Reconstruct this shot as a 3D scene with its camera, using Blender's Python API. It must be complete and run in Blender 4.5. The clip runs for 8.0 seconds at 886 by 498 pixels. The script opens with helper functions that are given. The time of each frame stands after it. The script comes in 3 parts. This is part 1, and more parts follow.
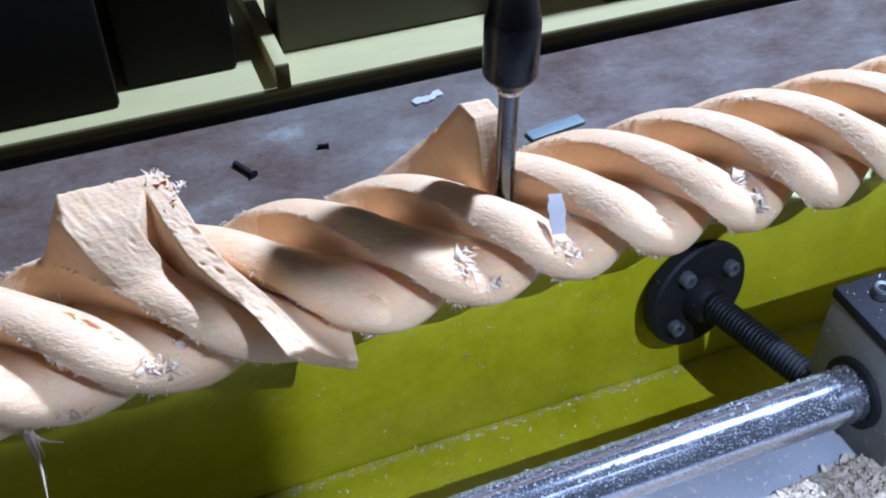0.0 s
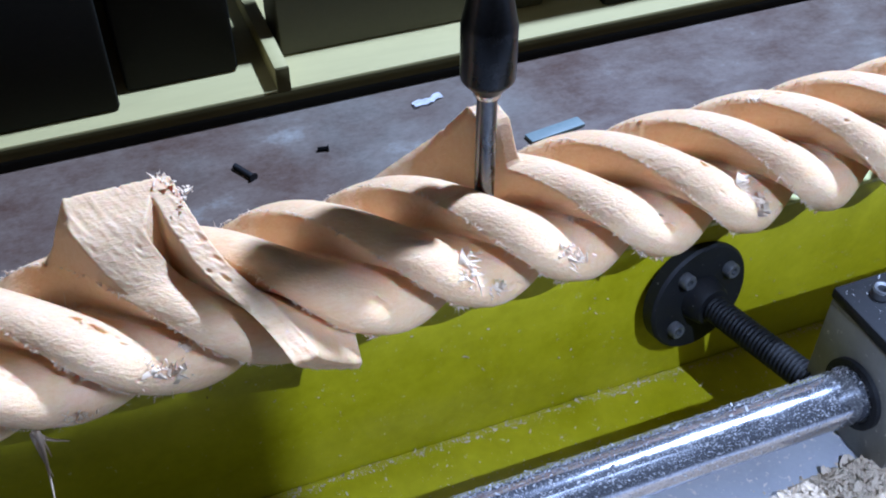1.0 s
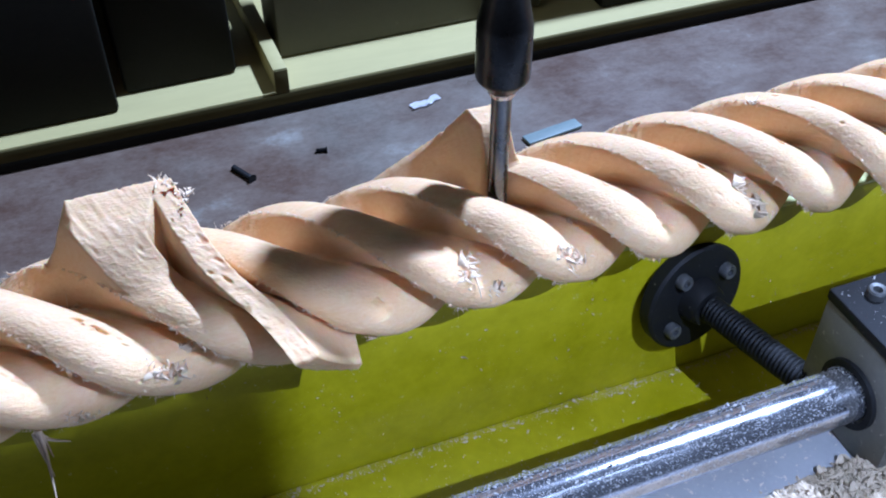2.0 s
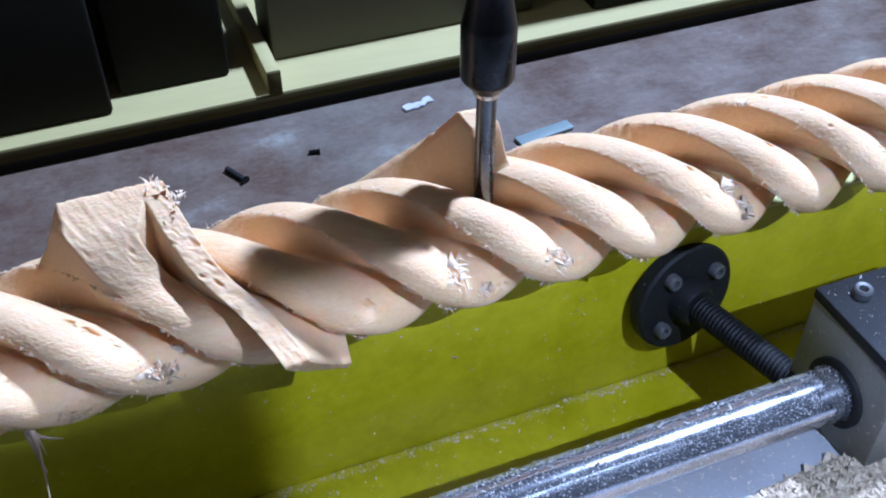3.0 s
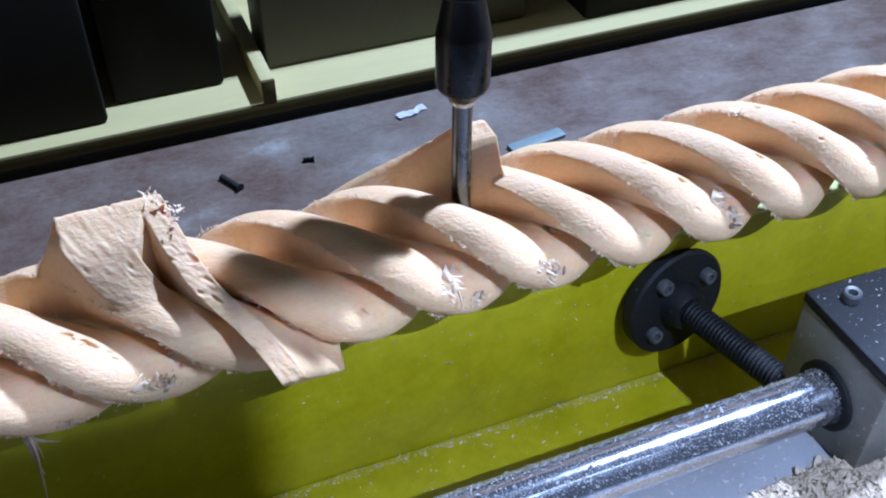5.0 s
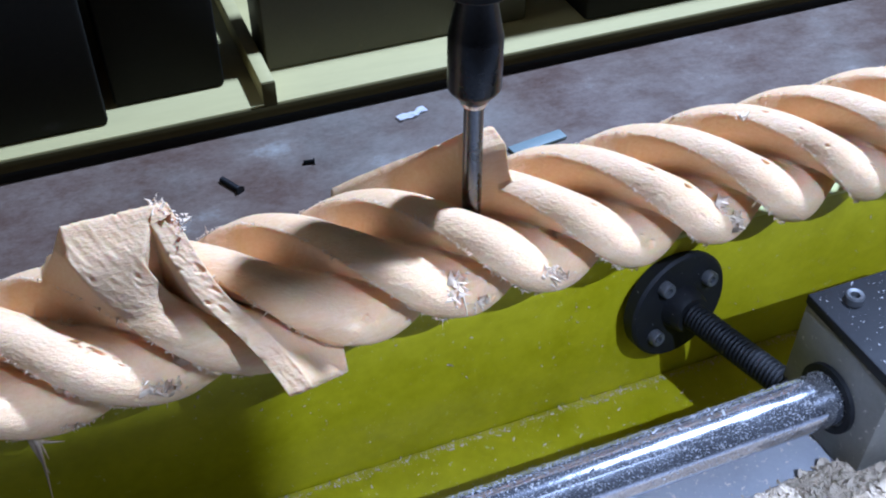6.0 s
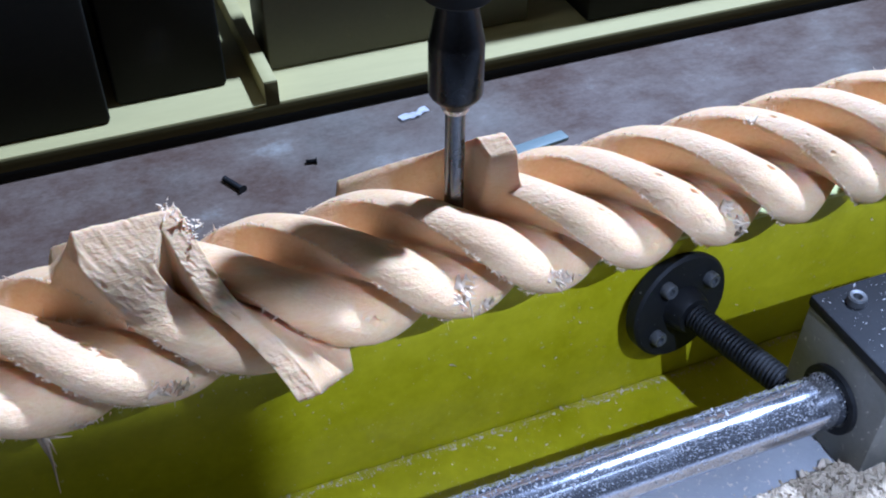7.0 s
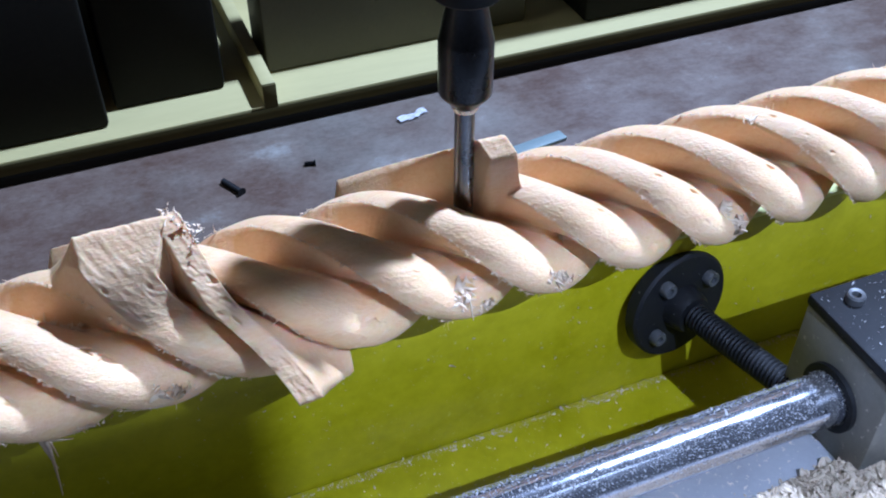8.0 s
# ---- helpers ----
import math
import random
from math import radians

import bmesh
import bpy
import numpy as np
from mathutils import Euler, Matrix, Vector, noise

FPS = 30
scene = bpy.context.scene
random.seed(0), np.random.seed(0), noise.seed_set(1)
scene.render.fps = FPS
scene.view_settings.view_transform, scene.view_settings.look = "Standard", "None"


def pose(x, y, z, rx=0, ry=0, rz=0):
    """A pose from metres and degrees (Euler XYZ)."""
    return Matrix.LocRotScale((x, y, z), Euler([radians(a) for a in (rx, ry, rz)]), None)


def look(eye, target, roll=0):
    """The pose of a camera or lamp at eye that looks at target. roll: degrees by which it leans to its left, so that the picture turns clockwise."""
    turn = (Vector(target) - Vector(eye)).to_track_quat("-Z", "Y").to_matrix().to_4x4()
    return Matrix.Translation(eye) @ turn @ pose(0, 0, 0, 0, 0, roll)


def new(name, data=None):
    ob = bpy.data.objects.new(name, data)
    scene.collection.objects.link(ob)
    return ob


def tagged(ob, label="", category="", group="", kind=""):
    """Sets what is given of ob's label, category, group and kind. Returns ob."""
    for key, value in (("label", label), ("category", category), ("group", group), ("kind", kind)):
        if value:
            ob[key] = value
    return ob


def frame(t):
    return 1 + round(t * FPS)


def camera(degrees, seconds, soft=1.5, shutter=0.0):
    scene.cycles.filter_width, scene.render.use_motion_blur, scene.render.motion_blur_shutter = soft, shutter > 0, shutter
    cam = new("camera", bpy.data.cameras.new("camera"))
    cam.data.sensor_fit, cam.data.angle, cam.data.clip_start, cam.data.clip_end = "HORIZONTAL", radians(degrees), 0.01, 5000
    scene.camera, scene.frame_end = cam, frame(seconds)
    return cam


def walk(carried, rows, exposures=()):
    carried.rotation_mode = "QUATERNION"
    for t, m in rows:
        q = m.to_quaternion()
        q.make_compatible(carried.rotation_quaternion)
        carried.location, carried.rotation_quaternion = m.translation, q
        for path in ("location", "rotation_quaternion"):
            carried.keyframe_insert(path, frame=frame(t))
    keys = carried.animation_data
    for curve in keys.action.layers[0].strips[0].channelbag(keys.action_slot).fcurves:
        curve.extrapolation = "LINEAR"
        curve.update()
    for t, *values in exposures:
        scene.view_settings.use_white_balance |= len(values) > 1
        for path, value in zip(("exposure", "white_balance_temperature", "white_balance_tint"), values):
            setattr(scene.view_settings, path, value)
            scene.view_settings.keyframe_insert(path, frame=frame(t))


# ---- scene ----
AX = 0.13            # height of the turning axis; it runs along x at y = 0
cam = camera(47.42, 8.0, soft=2.0, shutter=0.5)

# seconds, place in metres, turn in degrees
CAM = [
    (0.0, -0.09303, -0.18953, 0.31495, 47.200, -0.000, -21.200),
    (0.5, -0.09285, -0.19028, 0.31437, 47.404, 0.095, -21.162),
    (1.0, -0.09269, -0.19042, 0.31442, 47.459, 0.098, -21.177),
    (1.5, -0.09455, -0.19064, 0.31518, 47.464, -0.064, -21.321),
    (3.0, -0.09154, -0.19444, 0.31642, 47.684, 0.032, -21.384),
    (3.5, -0.09182, -0.19621, 0.31715, 47.729, 0.051, -21.724),
    (4.0, -0.09222, -0.19632, 0.31736, 47.773, -0.005, -21.711),
    (4.5, -0.09260, -0.19704, 0.31748, 48.041, -0.101, -21.764),
    (6.0, -0.09290, -0.19596, 0.31730, 48.280, -0.088, -21.839),
    (6.5, -0.09397, -0.19558, 0.31727, 48.236, -0.187, -21.807),
    (7.0, -0.09563, -0.19546, 0.31765, 48.300, -0.448, -21.891),
    (7.5, -0.09442, -0.19560, 0.31748, 48.323, -0.198, -21.823),
    (8.0, -0.09491, -0.19580, 0.31788, 48.340, -0.091, -22.122),
]
walk(cam, [(t, pose(x, y, z, a, b, c)) for t, x, y, z, a, b, c in CAM])

# ---- world and lights ----
world = bpy.data.worlds.new("workshop")
scene.world = world
world.use_nodes = True
world.node_tree.nodes["Background"].inputs[0].default_value = (0.62, 0.75, 1.0, 1)
world.node_tree.nodes["Background"].inputs[1].default_value = 0.015


def area_lamp(name, eye, target, size, power, colour):
    d = bpy.data.lights.new(name, "AREA")
    d.shape, d.size, d.energy, d.color = "DISK", size, power, colour
    o = new(name, d)
    o.matrix_world = look(eye, target)
    return o


def spot_lamp(name, eye, target, angle, blend, radius, power, colour):
    d = bpy.data.lights.new(name, "SPOT")
    d.spot_size, d.spot_blend, d.shadow_soft_size, d.energy, d.color = radians(angle), blend, radius, power, colour
    o = new(name, d)
    o.matrix_world = look(eye, target)
    return o


LED = (0.695, 0.955, 1.60)   # cool white
key = area_lamp("work_lamp", (0.70, 0.17, AX + 1.30), (0.0, 0.0, AX), 0.07, 43.0, LED)
# Unseen lamp in front, set to light the yellow bed wall.
spot = bpy.data.lights.new("front_lamp", "SPOT")
spot.energy, spot.color, spot.shadow_soft_size, spot.spot_size, spot.spot_blend = 6.6, LED, 0.0016, radians(66), 0.33
side = new("front_lamp", spot)
side.matrix_world = look((0.05, -0.27, AX + 0.28), (0.06, 0.012, AX - 0.09))
# Fill lamp added out of view, brightens bench and shelf from the left.
over = area_lamp("fill_lamp", (-0.70, 0.10, 1.2), (0.0, 0.20, 0.07), 0.3, 1.2, (0.78, 0.92, 1.1))
scene.view_settings.exposure = 0.0


# ---- materials ----
def nodes_of(name, rough=0.6, metal=0.0):
    m = bpy.data.materials.new(name)
    m.use_nodes = True
    n, l = m.node_tree.nodes, m.node_tree.links
    b = n["Principled BSDF"]
    b.inputs["Roughness"].default_value, b.inputs["Metallic"].default_value = rough, metal
    return m, n, l, b


def noise_of(n, l, scale, detail=6, rough=0.6, stretch=(1, 1, 1), vec="Object"):
    c, mp, t = n.new("ShaderNodeTexCoord"), n.new("ShaderNodeMapping"), n.new("ShaderNodeTexNoise")
    mp.inputs["Scale"].default_value = stretch
    t.inputs["Scale"].default_value, t.inputs["Detail"].default_value, t.inputs["Roughness"].default_value = scale, detail, rough
    l.new(c.outputs[vec], mp.inputs[0]), l.new(mp.outputs[0], t.inputs["Vector"])
    return t.outputs["Fac"]


def ramp_of(n, l, fac, stops):
    r = n.new("ShaderNodeValToRGB")
    while len(r.color_ramp.elements) < len(stops):
        r.color_ramp.elements.new(0.5)
    for e, (at, c) in zip(r.color_ramp.elements, stops):
        e.position, e.color = at, (*c, 1)
    l.new(fac, r.inputs[0])
    return r.outputs[0]


def mixed(n, l, fac, a, b, mode="MIX"):
    m = n.new("ShaderNodeMix")
    m.data_type, m.blend_type = "RGBA", mode
    for s, v in ((m.inputs[0], fac), (m.inputs[6], a), (m.inputs[7], b)):
        if isinstance(v, (int, float)):
            s.default_value = v
        elif isinstance(v, tuple):
            s.default_value = (*v, 1)
        else:
            l.new(v, s)
    return m.outputs[2]


def bump_of(n, l, b, parts):
    last = None
    for h, strength, distance in parts:
        u = n.new("ShaderNodeBump")
        u.inputs["Strength"].default_value, u.inputs["Distance"].default_value = strength, distance
        l.new(h, u.inputs["Height"])
        if last:
            l.new(last, u.inputs["Normal"])
        last = u.outputs[0]
    l.new(last, b.inputs["Normal"])


def surface(name, lo, hi, scale=40, rough=0.6, metal=0.0, stretch=(1, 1, 1), fine=600, bump=0.15, depth=0.0004, spots=None, spot_scale=300, spot_at=0.62):
    """A material that varies at two scales, with fine relief and, where asked, scattered specks."""
    m, n, l, b = nodes_of(name, rough, metal)
    big, small = noise_of(n, l, scale, stretch=stretch), noise_of(n, l, fine, 3, stretch=stretch)
    col = ramp_of(n, l, big, [(0.3, lo), (0.7, hi)])
    col = mixed(n, l, 0.25, col, ramp_of(n, l, small, [(0.3, lo), (0.7, hi)]))
    if spots:
        s = ramp_of(n, l, noise_of(n, l, spot_scale, 4, 0.7), [(spot_at, (0, 0, 0)), (spot_at + 0.06, (1, 1, 1))])
        col = mixed(n, l, s, col, spots)
    l.new(col, b.inputs["Base Color"])
    r = ramp_of(n, l, big, [(0.2, (max(rough - 0.12, 0.03),) * 3), (0.8, (min(rough + 0.12, 1),) * 3)])
    l.new(r, b.inputs["Roughness"])
    bump_of(n, l, b, [(small, bump, depth), (big, bump, depth * 2)])
    return m


def carved_wood():
    m, n, l, b = nodes_of("carved_lime_wood", 0.62)
    grain = noise_of(n, l, 60, 5, 0.6, (0.12, 1, 1))
    fine = noise_of(n, l, 900, 4, 0.7, (0.35, 1, 1))
    tint = ramp_of(n, l, grain, [(0.3, (0.87, 0.53, 0.27)), (0.7, (0.90, 0.60, 0.35))])
    tint = mixed(n, l, 0.3, tint, ramp_of(n, l, fine, [(0.35, (0.80, 0.44, 0.22)), (0.7, (0.94, 0.68, 0.44))]))
    l.new(tint, b.inputs["Base Color"])
    b.inputs["Subsurface Weight"].default_value = 0.35
    b.inputs["Subsurface Radius"].default_value = (1.0, 0.40, 0.15)
    b.inputs["Subsurface Scale"].default_value = 0.0022
    bump_of(n, l, b, [(fine, 0.9, 0.0004), (grain, 0.3, 0.0004)])
    return m


WOOD = carved_wood()
YELLOW = surface("yellow_enamel", (0.31, 0.27, 0.002), (0.50, 0.43, 0.012), 38, 0.38, fine=260, bump=0.12, spots=(0.56, 0.53, 0.24), spot_scale=300, spot_at=0.67)
def bench_board():
    m, n, l, b = nodes_of("worn_bench_board", 0.4)
    big, mid, fine = noise_of(n, l, 11, 5, 0.6, (1.3, 0.9, 1)), noise_of(n, l, 34, 6, 0.65, (0.8, 1.1, 1)), noise_of(n, l, 420, 4, 0.7, (0.7, 1, 1))
    col = ramp_of(n, l, big, [(0.34, (0.090, 0.034, 0.016)), (0.52, (0.110, 0.058, 0.034)), (0.72, (0.170, 0.155, 0.125))])
    col = mixed(n, l, 0.45, col, ramp_of(n, l, mid, [(0.35, (0.060, 0.030, 0.018)), (0.62, (0.180, 0.150, 0.115))]))
    worn = ramp_of(n, l, mid, [(0.62, (0, 0, 0)), (0.76, (1, 1, 1))])
    col = mixed(n, l, worn, col, (0.30, 0.30, 0.26))
    col = mixed(n, l, 0.25, col, ramp_of(n, l, fine, [(0.3, (0.06, 0.045, 0.04)), (0.7, (0.24, 0.21, 0.19))]))
    l.new(col, b.inputs["Base Color"])
    l.new(ramp_of(n, l, mid, [(0.3, (0.26,) * 3), (0.7, (0.48,) * 3)]), b.inputs["Roughness"])
    bump_of(n, l, b, [(fine, 0.2, 0.0004), (mid, 0.25, 0.0012)])
    return m


BENCH = bench_board()
PINE = surface("pale_plywood", (0.37, 0.31, 0.13), (0.48, 0.41, 0.18), 18, 0.6, stretch=(0.15, 1, 1), fine=300)
def dulled(m, level):
    m.node_tree.nodes["Principled BSDF"].inputs["Specular IOR Level"].default_value = level
    return m


# Black of the cases, used also for the shadow gap under the shelf.
DARK = surface("black_plastic_and_gap_shade", (0.004, 0.0035, 0.0025), (0.011, 0.010, 0.007), 30, 0.7, spots=(0.12, 0.12, 0.12), spot_scale=500, spot_at=0.72)
GREYCARD = surface("grey_green_panel", (0.05, 0.045, 0.028), (0.075, 0.068, 0.045), 20, 0.6)
dulled(DARK, 0.15)
BLACK = surface("blackened_steel", (0.004, 0.004, 0.004), (0.011, 0.011, 0.012), 60, 0.62, spots=(0.20, 0.19, 0.18), spot_scale=700, spot_at=0.67)
dulled(BLACK, 0.25)
NUT = surface("burnished_steel", (0.02, 0.02, 0.02), (0.05, 0.05, 0.05), 80, 0.30, 0.9, fine=900, bump=0.05)
STEEL = surface("ground_steel", (0.45, 0.45, 0.46), (0.62, 0.62, 0.63), 90, 0.25, 1.0, fine=900, bump=0.06)
BITSTEEL = surface("dark_tool_steel", (0.10, 0.10, 0.10), (0.20, 0.20, 0.20), 90, 0.30, 1.0, fine=900, bump=0.05)
CHROME = surface("chromed_shaft", (0.44, 0.45, 0.49), (0.60, 0.61, 0.65), 60, 0.11, 0.92, fine=900, bump=0.05, depth=0.0001, spots=(0.30, 0.30, 0.34), spot_scale=1300, spot_at=0.55)
ALU = surface("milled_aluminium", (0.34, 0.34, 0.35), (0.44, 0.44, 0.45), 50, 0.58, 0.3, spots=(0.70, 0.60, 0.50), spot_scale=500, spot_at=0.60)
BOLT = surface("dull_dark_bolt", (0.07, 0.07, 0.07), (0.14, 0.14, 0.14), 200, 0.5, 0.4, spots=(0.4, 0.37, 0.34), spot_scale=900, spot_at=0.66)
LIT_RIM = surface("lit_dusty_yellow_rim", (0.50, 0.50, 0.14), (0.62, 0.60, 0.28), 60, 0.6, fine=700, spots=(0.7, 0.62, 0.5), spot_scale=420, spot_at=0.58)
BLOCKSTEEL = surface("dull_grey_steel", (0.13, 0.125, 0.105), (0.21, 0.20, 0.175), 70, 0.55, 0.2, spots=(0.42, 0.39, 0.34), spot_scale=420, spot_at=0.63)
DUST = surface("wood_shavings", (0.42, 0.32, 0.22), (0.62, 0.49, 0.36), 400, 0.8, fine=1500, bump=0.3)
GREYDUST = surface("grey_wood_dust", (0.22, 0.21, 0.20), (0.40, 0.38, 0.36), 400, 0.8, fine=1500)
PAPER = surface("white_paper", (0.75, 0.76, 0.78), (0.85, 0.86, 0.88), 80, 0.7)


# ---- mesh helpers ----
def part(name, bm, material, parent=None, label="", smooth=True):
    me = bpy.data.meshes.new(name)
    bm.normal_update()
    bm.to_mesh(me)
    bm.free()
    me.materials.append(material)
    for p in me.polygons:
        p.use_smooth = smooth
    if smooth:
        me.set_sharp_from_angle(angle=radians(32))
    ob = new(name, me)
    if parent:
        ob.parent = parent
    if label:
        tagged(ob, label)
    return ob


def raw(name, verts, faces, material, parent=None, smooth=True):
    me = bpy.data.meshes.new(name)
    me.from_pydata(verts, [], faces)
    me.update()
    me.materials.append(material)
    for p in me.polygons:
        p.use_smooth = smooth
    ob = new(name, me)
    if parent:
        ob.parent = parent
    return ob


def empty(name, m, label, category, group="", kind=""):
    o = new(name)
    o.empty_display_size = 0.01
    o.matrix_world = m
    return tagged(o, label, category, group, kind)


def box(x0, x1, y0, y1, z0, z1, bevel=0.001, seg=2):
    bm = bmesh.new()
    bmesh.ops.create_cube(bm, size=1)
    for v in bm.verts:
        v.co = Vector(((x0 + x1) / 2 + v.co.x * (x1 - x0), (y0 + y1) / 2 + v.co.y * (y1 - y0), (z0 + z1) / 2 + v.co.z * (z1 - z0)))
    if bevel:
        bmesh.ops.bevel(bm, geom=bm.edges[:], offset=bevel, segments=seg, affect="EDGES", profile=0.5)
    return bm


def lathe(profile, n=48, m=Matrix()):
    """A turned body about z from (radius, height) pairs."""
    bm = bmesh.new()
    rings = []
    for r, z in profile:
        if r <= 0:
            rings.append([bm.verts.new(m @ Vector((0, 0, z)))])
        else:
            rings.append([bm.verts.new(m @ Vector((r * math.cos(2 * math.pi * k / n), r * math.sin(2 * math.pi * k / n), z))) for k in range(n)])
    for a, b in zip(rings, rings[1:]):
        for k in range(n):
            q = [a[k % len(a)], a[(k + 1) % len(a)], b[(k + 1) % len(b)], b[k % len(b)]]
            q = list(dict.fromkeys(q))
            if len(q) > 2:
                bm.faces.new(q)
    bmesh.ops.recalc_face_normals(bm, faces=bm.faces[:])
    return bm


def along(a, b):
    """The pose at a whose z runs towards b."""
    return Matrix.Translation(a) @ (Vector(b) - Vector(a)).to_track_quat("Z", "Y").to_matrix().to_4x4()


# ---- setting ----
FLOOR_Z = AX - 0.106
BENCH_Z = AX - 0.06
tagged(part("ground", box(-2.5, 2.5, -2.5, 2.5, -0.05, 0.0, 0), BENCH), "dark worn workshop board under the machine", "ground", kind="structure")
tagged(part("bench_top", box(-1.2, 1.2, 0.022, 1.2, BENCH_Z - 0.03, BENCH_Z, 0.002), BENCH), "worn brown plywood bench top with pale scuffs", "bench top", kind="structure")
tagged(part("bench_riser", box(-1.2, 1.2, 0.05, 1.19, 0.0, BENCH_Z - 0.031, 0), BENCH), "plain dark board below the bench top", "bench support", kind="structure")
tagged(part("wall_back", box(-2.5, 2.5, 1.6, 1.7, 0.0, 2.4, 0), GREYCARD), "plain dark grey workshop wall", "wall", kind="structure")
for nm, bx in (("wall_left", (-2.6, -2.5, -2.5, 1.7)), ("wall_right", (2.5, 2.6, -2.5, 1.7)), ("wall_front", (-2.5, 2.5, -2.6, -2.5))):
    tagged(part(nm, box(*bx, 0.0, 2.4, 0), GREYCARD), "plain dark grey workshop wall", "wall", kind="structure")
tagged(part("ceiling", box(-2.6, 2.6, -2.6, 1.7, 2.4, 2.5, 0), GREYCARD), "plain dark ceiling", "ceiling", kind="structure")

# ---- yellow machine bed ----
bed = empty("machine_bed", pose(0, 0, 0), "glossy yellow-green painted steel machine bed dusted with wood", "machine bed")
part("bed_wall", box(-0.45, 0.45, 0.012, 0.018, 0.004, AX - 0.036, 0.0012), YELLOW, bed)
# Rim paler than the wall: some dust, and lamp light put into its colour.
part("bed_rim", box(-0.45, 0.45, 0.0112, 0.0188, AX - 0.0359, AX - 0.0340, 0.0008), LIT_RIM, bed, "dusty rim of the bed wall, painted pale as if lit")
part("bed_floor", box(-0.45, 0.45, -0.05, 0.0118, 0.004, FLOOR_Z, 0.001), YELLOW, bed)

# ---- rail base ----
base = empty("rail_base", pose(0, 0, 0), "pale aluminium base plate strewn with sawdust", "base plate")
part("plate", box(-0.45, 0.45, -0.30, -0.051, 0.002, AX - 0.066, 0.002), ALU, base)
part("edge_strip", box(-0.45, 0.45, -0.0735, -0.0512, AX - 0.0658, AX - 0.0612, 0.0008), ALU, base, "raised aluminium strip under the shaft")


# ---- guide rail ----
def guide_rail():
    y, z, r = -0.060, AX - 0.042, 0.008
    t = empty("guide_rail", pose(0, y, z), "bright chromed round guide shaft dusted with wood chips", "guide rail")
    m = along((-0.42, 0, 0), (0.42, 0, 0))
    part("shaft", lathe([(0, 0), (r - 0.001, 0), (r, 0.001), (r, 0.839), (r - 0.001, 0.84), (0, 0.84)], 64, m), CHROME, t)
    return t


rail = guide_rail()


# ---- bearing block ----
def bearing_block():
    x0, x1, y0, y1, z0, z1 = 0.084, 0.150, -0.078, -0.041, AX - 0.0610, AX - 0.017
    t = empty("bearing_block", pose((x0 + x1) / 2, -0.06, z0), "grey steel shaft bearing block with black dusty top", "bearing block")
    inv = t.matrix_world.inverted()
    b = part("block", box(x0, x1, y0, y1, z0, z1 - 0.004, 0.0008), BLOCKSTEEL, t)
    b.matrix_parent_inverse = inv
    b = part("top_plate", box(x0 - 0.0004, x1, y0 - 0.0004, y1 + 0.0004, z1 - 0.0038, z1, 0.0008), BLACK, t, "black dusty top plate")
    b.matrix_parent_inverse = inv
    m = along((x0 - 0.0015, -0.06, AX - 0.042), (x0 + 0.02, -0.06, AX - 0.042))
    b = part("seal_ring", lathe([(0.0086, 0.001), (0.0086, 0), (0.0108, 0), (0.0108, 0.0025)], 48, m), BLACK, t, "black rubber seal ring")
    b.matrix_parent_inverse = inv
    for sx, sy in ((0.010, 0.007), (0.010, 0.030), (0.054, 0.007), (0.054, 0.030)):
        m = Matrix.Translation((x0 + sx, y1 - sy, z1))
        b = part("cap_screw", lathe([(0, 0.0005), (0.0014, 0.0005), (0.0014, 0.0025), (0.0024, 0.0028), (0.0028, 0.0022), (0.0028, 0)], 20, m), BOLT, t)
        b.matrix_parent_inverse = inv
    return t


bearing_block()


# ---- added blocker of the front lamp's light, unseen, on a post on the base ----
hood = empty("lamp_mask", pose(0.016, -0.231, AX - 0.066), "unseen grey steel mask on a post on the base plate, added to block lamp light", "lamp hood")
for nm, bx in (("foot", (-0.003, 0.035, -0.25, -0.215, AX - 0.0655, AX - 0.060)), ("post", (0.012, 0.019, -0.234, -0.227, AX - 0.0598, AX + 0.1899)),
               ("side_mask", (-0.060, 0.033, -0.231, -0.229, AX + 0.1901, AX + 0.2338)), ("top_mask", (-0.060, 0.180, -0.231, -0.229, AX + 0.2378, AX + 0.32)),
               ("bracket", (-0.064, -0.0602, -0.231, -0.229, AX + 0.1901, AX + 0.32))):
    b = part(nm, box(*bx, 0.0004), BLOCKSTEEL, hood)
    b.matrix_parent_inverse = hood.matrix_world.inverted()


